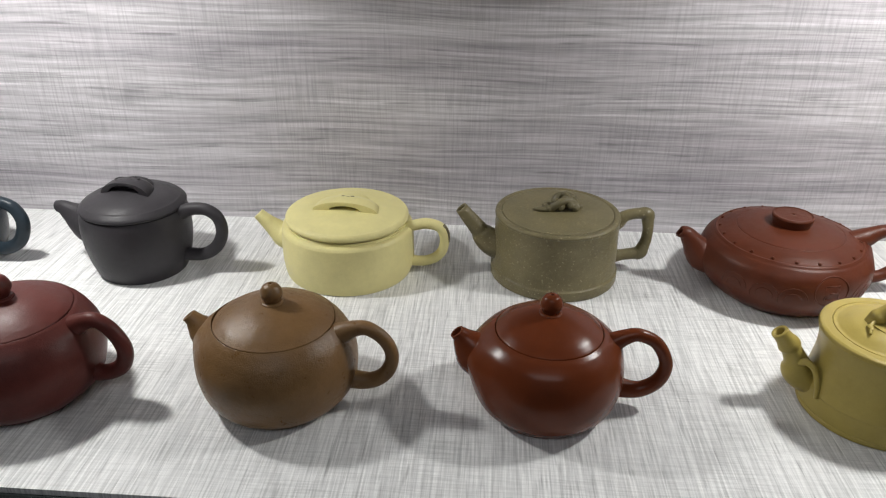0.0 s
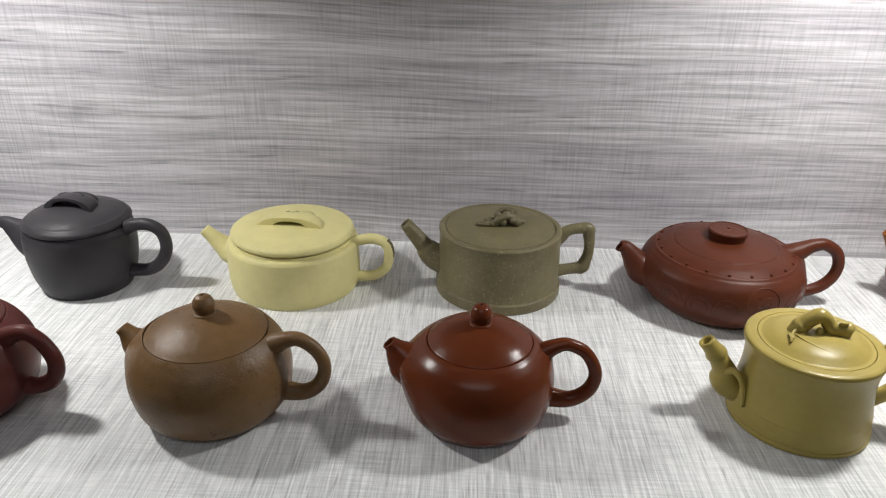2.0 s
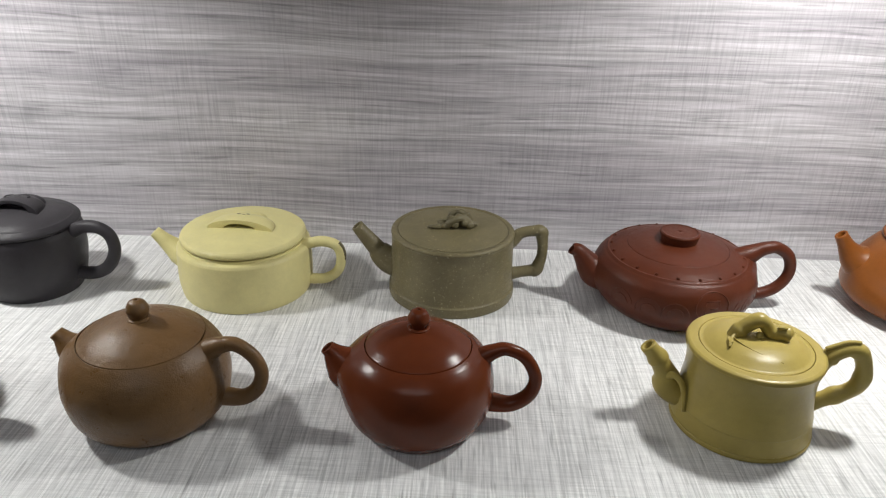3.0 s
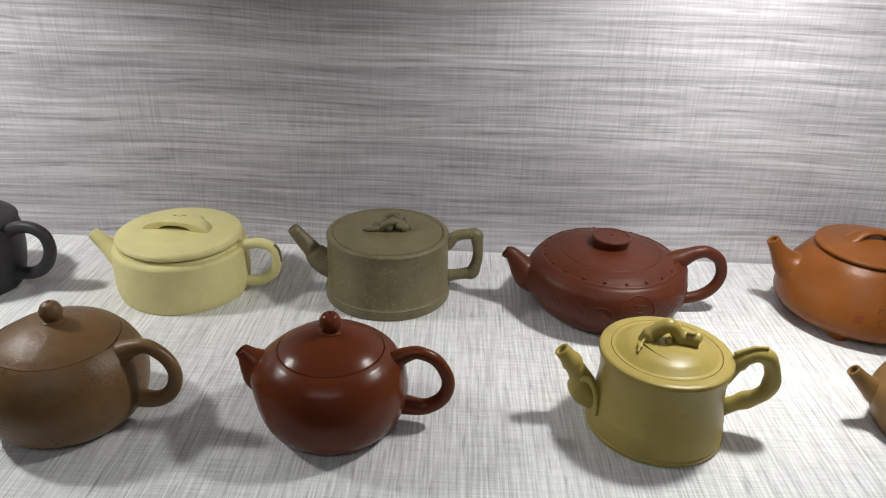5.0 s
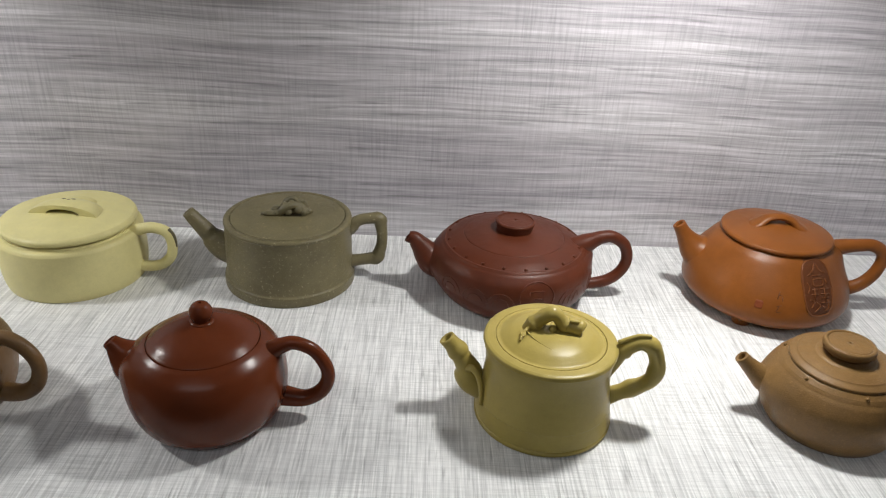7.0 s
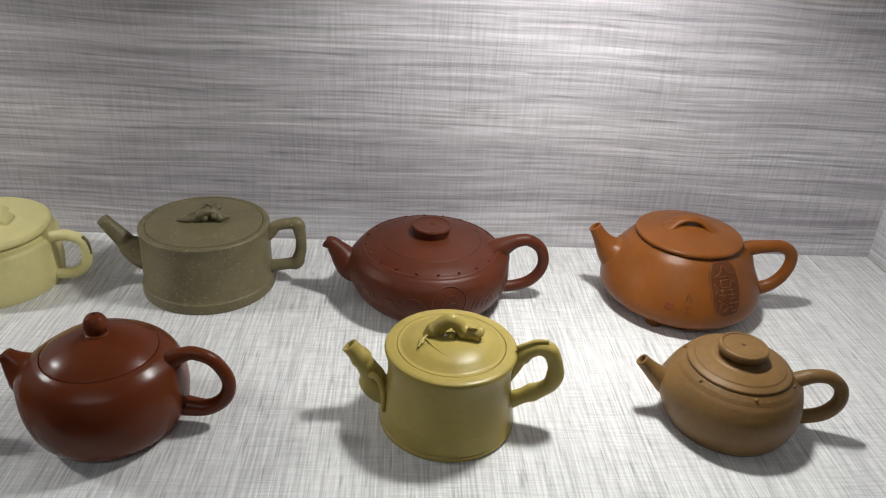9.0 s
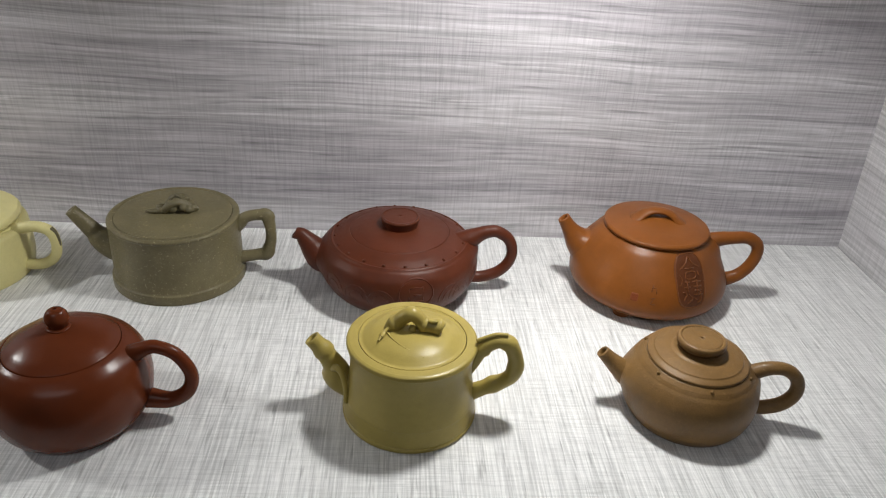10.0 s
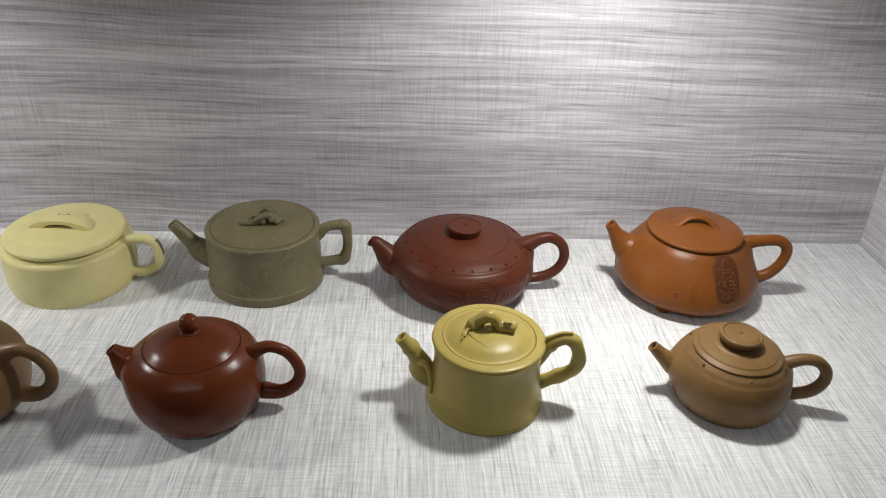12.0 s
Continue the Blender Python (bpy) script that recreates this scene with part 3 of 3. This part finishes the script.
def orange_pot():
    e = teapot(0.485, 0.605, 9, "orange-brown clay teapot with carved dark plaque and three feet")
    prof = profile([(0, 4.4), (40, 4.4)], [(44, 4), (55.5, 6), (63.4, 12), (65.8, 19.5), (63, 31), (56, 44), (48, 55.5), (42, 61)], [(41.4, 61.5), (38, 61.5)], n=9)
    body = part("body", lathe(prof, 128, swell=((180, 40, 6.5, 19, 12), (0, 53, 3.5, 13, 8), (0, 19, 1.5, 10, 6))), ORANGE, e)
    for a in (-118, 2, 122):
        part("foot", lathe(profile([(0, 0), (6, 0)], [(7, 0.5), (7.5, 2.4), (9, 6)]), 24, at=(0.0475 * math.cos(radians(a)), 0.0475 * math.sin(radians(a)))), ORANGE, body)
    face = [p for p in prof if p[0] > 0.0425 and p[1] > 0.006]
    plaque = part("plaque", surface_patch(face, -65, 0.0420, 0.0143, 0.0200, 0.05, 0.0005, 3.0), PLAQUE, body, "dark carved plaque with raised strokes")
    rim = [(0.0128 * math.copysign(abs(math.cos(a)) ** 0.66, math.cos(a)), 0.0184 * math.copysign(abs(math.sin(a)) ** 0.66, math.sin(a))) for a in (2 * math.pi * k / 28 for k in range(29))]
    part("border", surface_line(face, -65, 0.0420, rim, 0.0006, 0.0004), PLAQUE_LINE, plaque)
    strokes = [[(-0.0075, 0.0090), (-0.003, 0.0120), (0.000, 0.0160), (0.003, 0.0120), (0.0078, 0.0095)], [(-0.004, 0.0092), (0.0035, 0.0092)], [(-0.0036, 0.0068), (-0.0036, 0.0028), (0.0034, 0.0028), (0.0034, 0.0068), (-0.0036, 0.0068)],
               [(0.0062, 0.0066), (0.0075, 0.0030)], [(-0.0085, 0.0050), (-0.0070, 0.0018), (-0.0088, -0.0020)], [(-0.0052, 0.0005), (-0.0015, 0.0005)], [(-0.0034, 0.0016), (-0.0034, -0.0060)], [(-0.0062, -0.0028), (-0.0010, -0.0028)],
               [(-0.0075, -0.0062), (-0.0045, -0.0075), (-0.0068, -0.0120)], [(-0.0030, -0.0078), (0.0000, -0.0110), (-0.0040, -0.0145)], [(0.0010, 0.0005), (0.0080, 0.0000)], [(0.0012, -0.0028), (0.0080, -0.0032)], [(0.0020, -0.0054), (0.0078, -0.0058)],
               [(0.0045, 0.0012), (0.0045, -0.0085)], [(0.0012, -0.0085), (0.0085, -0.0088)], [(0.0068, -0.0070), (0.0072, -0.0130), (0.0040, -0.0145)], [(0.0022, -0.0110), (0.0036, -0.0122)]]
    for q in strokes:
        part("stroke", surface_line(face, -65, 0.0420, [(1.12 * a, 1.02 * b) for a, b in q], 0.00055, 0.0006), PLAQUE_LINE, plaque)
    part("stamp", surface_patch(face, -107, 0.0285, 0.0032, 0.0032, 0.0, 0.0003, 6), STAMP, body, "small reddish stamped seal")
    for s in ([(-0.002, 0.007), (0.0015, 0.007)], [(-0.001, 0.0095), (-0.002, 0.004)], [(0.0015, 0.006), (0.002, 0.003)], [(-0.002, -0.001), (0.0015, 0.0)], [(0, -0.001), (-0.0015, -0.005), (0.0018, -0.005)]):
        part("inscription", surface_line(face, -94, 0.0305, s, 0.00035, 0.0), PLAQUE, body)
    lid = part("lid", lathe(profile([(39, 61.8), (41.4, 61.9)], [(42.8, 62.6), (43.3, 64.2), (42.7, 65.6), (41, 66.4)], [(41, 66.4), (32, 68.2), (20, 69.8), (9, 72.0), (0, 72.6)])), ORANGE, e)
    part("knob", sweep([(-21, 66.5, 3.6, 9), (-15, 69.6, 4.2, 8.6), (-11, 73.8, 3.4, 6.6), (-6, 76.4, 2.8, 5.6), (0, 77.3, 2.5, 5.2), (6, 76.4, 2.8, 5.6), (11, 73.8, 3.4, 6.6), (15, 69.6, 4.2, 8.6), (21, 66.5, 3.6, 9)]), ORANGE, lid)
    part("spout", sweep([(-77, 62, 5.2), (-71.8, 54.2, 6.4), (-66.5, 47.4, 9.2), (-61, 42, 13), (-54, 38, 17.5), (-44, 35, 20)], hollow=0.62, tip_dir=(-0.6, 0.8)), ORANGE, e)
    part("handle", sweep([(42, 52, 8.5, 6.5), (52, 56.5, 6.6, 5.8), (64, 59.2, 5.4, 5.2), (76, 60.5, 5.2, 5), (84.5, 55.5, 5, 5), (86.5, 46, 4.8, 4.8), (83, 34, 5, 5), (75, 24, 5.4, 5.2), (64, 19, 6.4, 5.6), (54, 18, 7, 6)]), ORANGE, e)


def bamboo_pot():
    e = teapot(0.280, 0.447, 7, "mustard-yellow clay teapot in the form of bamboo")
    part("body", lathe(profile([(0, 0.6), (42, 0.6)], [(42.8, 0), (44.2, 1), (44.4, 3.2)], [(44.2, 3.6), (43.6, 4.2), (43.9, 5), (43.2, 10), (42.3, 15.4), (42.5, 16.2), (41, 24), (39.6, 36), (39.8, 46), (41.3, 53), (42, 55.4)], [(42, 55.4), (41.4, 57.2), (39.6, 58)], [(39.6, 58), (35.6, 58.3), (34.5, 58.0), (34.3, 56)])), BAMBOO, e)
    lid = part("lid", lathe(profile([(34.0, 56), (34.18, 57.8), (33.8, 58.25)], [(33.8, 58.25), (31.8, 58.3), (29.4, 59.5), (24, 62.2), (16, 64.2), (8, 64.9), (0, 65)])), BAMBOO, e)
    knob = part("knob", sweep([(-13.6, 60.5, 6.0, 5.6), (-12.6, 64.5, 5.2, 5.0), (-11.1, 67.1, 5.6, 5.6), (-9.3, 69.1, 4.8, 4.8), (-5.1, 73.3, 4.6, 5.0), (-1.4, 75.3, 4.8, 5.2), (2.0, 73.9, 4.4, 4.8), (4.8, 70.5, 4.4, 4.8), (7.1, 68.5, 5.5, 5.5), (8.9, 67.9, 5.0, 5.2), (13.0, 67.5, 5.0, 5.2), (16.0, 67.1, 5.6, 5.6), (17.5, 66.9, 5.4, 5.4), (17.8, 66.8, 3.6, 3.6)]), BAMBOO, lid)
    part("twig", strand([(-0.012, -0.002, 0.067), (-0.0165, -0.006, 0.0650), (-0.0185, -0.011, 0.0642), (-0.0195, -0.015, 0.0632)], 0.0013, 8, None, 0.6), BAMBOO, knob)
    part("twig", strand([(-0.0165, -0.006, 0.0650), (-0.010, -0.014, 0.0640), (-0.001, -0.0205, 0.0630), (0.010, -0.0245, 0.0611)], 0.0005, 8, None, 0.5), BAMBOO, knob)
    part("stub", ball(0.0024, (0.000, -0.003, 0.0662), (1, 1.1, 1)), BAMBOO, knob)
    part("leaf", ball(0.0026, (0.0125, -0.003, 0.0728), (1.2, 0.5, 0.5)), BAMBOO, knob)
    part("leaf", ball(0.003, (-0.018, -0.009, 0.0646), (0.6, 1.2, 0.3)), BAMBOO, knob)
    spout = part("spout", sweep([(-65, 49.5, 5.3, 5.3), (-61, 45, 5.6, 5.6), (-58.4, 42, 6.8, 6.7), (-56.8, 39.8, 7.0, 6.8), (-55.2, 37.2, 6.2, 6.2), (-51.6, 31, 7.2, 7.0), (-50, 27, 8.8, 8.2), (-49, 22.8, 9.6, 8.8), (-45.4, 18.4, 9.6, 9), (-38, 15.8, 10, 9.6), (-29, 15.5, 11.5, 11)], hollow=0.6, n=4, tip_dir=(-0.62, 0.78)), BAMBOO, e)
    part("twig", strand([(-0.0500, -0.005, 0.0310), (-0.0470, -0.0085, 0.0340), (-0.0432, -0.0115, 0.0318), (-0.0405, -0.0145, 0.0245), (-0.0396, -0.0180, 0.014)], 0.0026, 10, None, 0.5), BAMBOO, spout)
    part("twig", strand([(0.041, -0.001, 0.0600), (0.047, -0.001, 0.0635), (0.053, -0.001, 0.0664), (0.060, -0.001, 0.0668)], 0.0016, 8, None, 0.8), BAMBOO, e)
    part("handle", sweep([(36, 36, 4.5, 4.5), (40, 44, 4.6, 4.6), (43, 51, 4.8, 4.8), (45, 54, 5.7, 5.6), (48, 57.5, 5, 5), (54.5, 61.0, 4.9, 4.9), (60.6, 60, 5.5, 5.5), (63.8, 55.8, 5.0, 5.1), (66.4, 48.5, 5.0, 5.1), (67.0, 41.5, 5.7, 5.6), (65, 34.6, 5.1, 5.1), (59.4, 29.4, 5.0, 5.1), (53.8, 26.2, 6.0, 5.9), (48, 22.8, 5, 5), (38, 17, 6, 6)], n=5), BAMBOO, e)


def tan_pot():
    e = teapot(0.469, 0.449, 12, "squat tan-brown sandy clay teapot with drum knob")
    body = part("body", lathe(profile([(0, 0.6), (33, 0.6)], [(35, 0), (37.4, 0.8), (42.2, 9), (44.4, 20), (43.6, 30), (40.4, 37.4), (37.5, 41)], [(37.1, 42), (36.3, 42.6)], [(36.1, 43), (34.6, 44.3), (33.5, 45.3)], [(32.6, 45.5), (30, 45.2)], n=9), 128, swell=((180, 26, 4.2, 19, 10), (0, 36, 1.6, 10, 5), (0, 13, 1.2, 10, 5))), TAN, e)
    for a in (-140, -82, -24, 36, 96, 156):
        part("stud", ball(0.0013, (0.0350 * math.cos(radians(a)), 0.0350 * math.sin(radians(a)), 0.0443), u=10, v=6), TAN, body)
    lid = part("lid", lathe(profile([(30, 45.6), (32.4, 45.8)], [(32.9, 46.4), (32.6, 47.6), (31.4, 48.3)], [(29.6, 48.8), (28.4, 49.3)], [(28.2, 50), (27.6, 50.1), (22, 51.3), (18, 51.7)], [(17.4, 52.2), (16.6, 52.5)], [(16, 52.5), (0, 52.5)])), TAN, e)
    part("knob", lathe(profile([(11, 52), (10.8, 53.4)], [(11.5, 54.2), (14.8, 56), (15.9, 58.8), (15.4, 60.8), (14.4, 61.4)], [(13.4, 61.3), (12.9, 60.6), (12.2, 60.5), (11.8, 61.0), (1.2, 61.1)], [(1, 60.8), (0.8, 58), (0, 58)]), 56), TAN, lid)
    part("spout", sweep([(-61, 39, 4.4), (-55, 33.5, 5.4), (-48, 28, 7.2), (-42, 24.5, 9.5), (-32, 22, 11)], hollow=0.62, tip_dir=(-0.7, 0.71)), TAN, e)
    part("handle", sweep([(30, 35, 5.8), (38.5, 40.5, 5.2), (48, 45, 4.6), (58, 45, 4.4), (66, 38, 4.4), (67.2, 27, 4.6), (60.5, 17, 4.8), (48, 12, 4.8), (38, 13, 5)]), TAN, e)


def blue_pot():
    e = teapot(-0.4395, 0.595, 3, "blue-black glossy clay teapot with a large ear handle")
    part("body", lathe(profile([(0, 0.6), (38, 0.6)], [(40, 0), (42, 1), (48, 14), (50, 30), (48, 44), (42, 52)], [(40, 52), (38, 51)])), BLUE, e)
    lid = part("lid", lathe(profile([(39, 52), (41, 53)], [(41, 53), (34, 58), (18, 62), (0, 63)])), BLUE, e)
    part("knob", ball(0.008, (0, 0, 0.069)), BLUE, lid)
    part("spout", sweep([(-74, 52, 5), (-66, 44, 6.5), (-56, 36, 10), (-40, 30, 14)], hollow=0.6), BLUE, e)
    part("handle", sweep([(40, 48, 6), (50, 53.5, 5.4), (61, 54.8, 5.2), (72, 50, 5.2), (76.8, 37, 5.4), (70, 20, 5.6), (55, 11.5, 5.6), (40, 13, 6.2)]), BLUE, e)


grey_pot()
yellow_pot()
olive_pot()
maroon_pot()
orange_pot()
bamboo_pot()
tan_pot()
blue_pot()
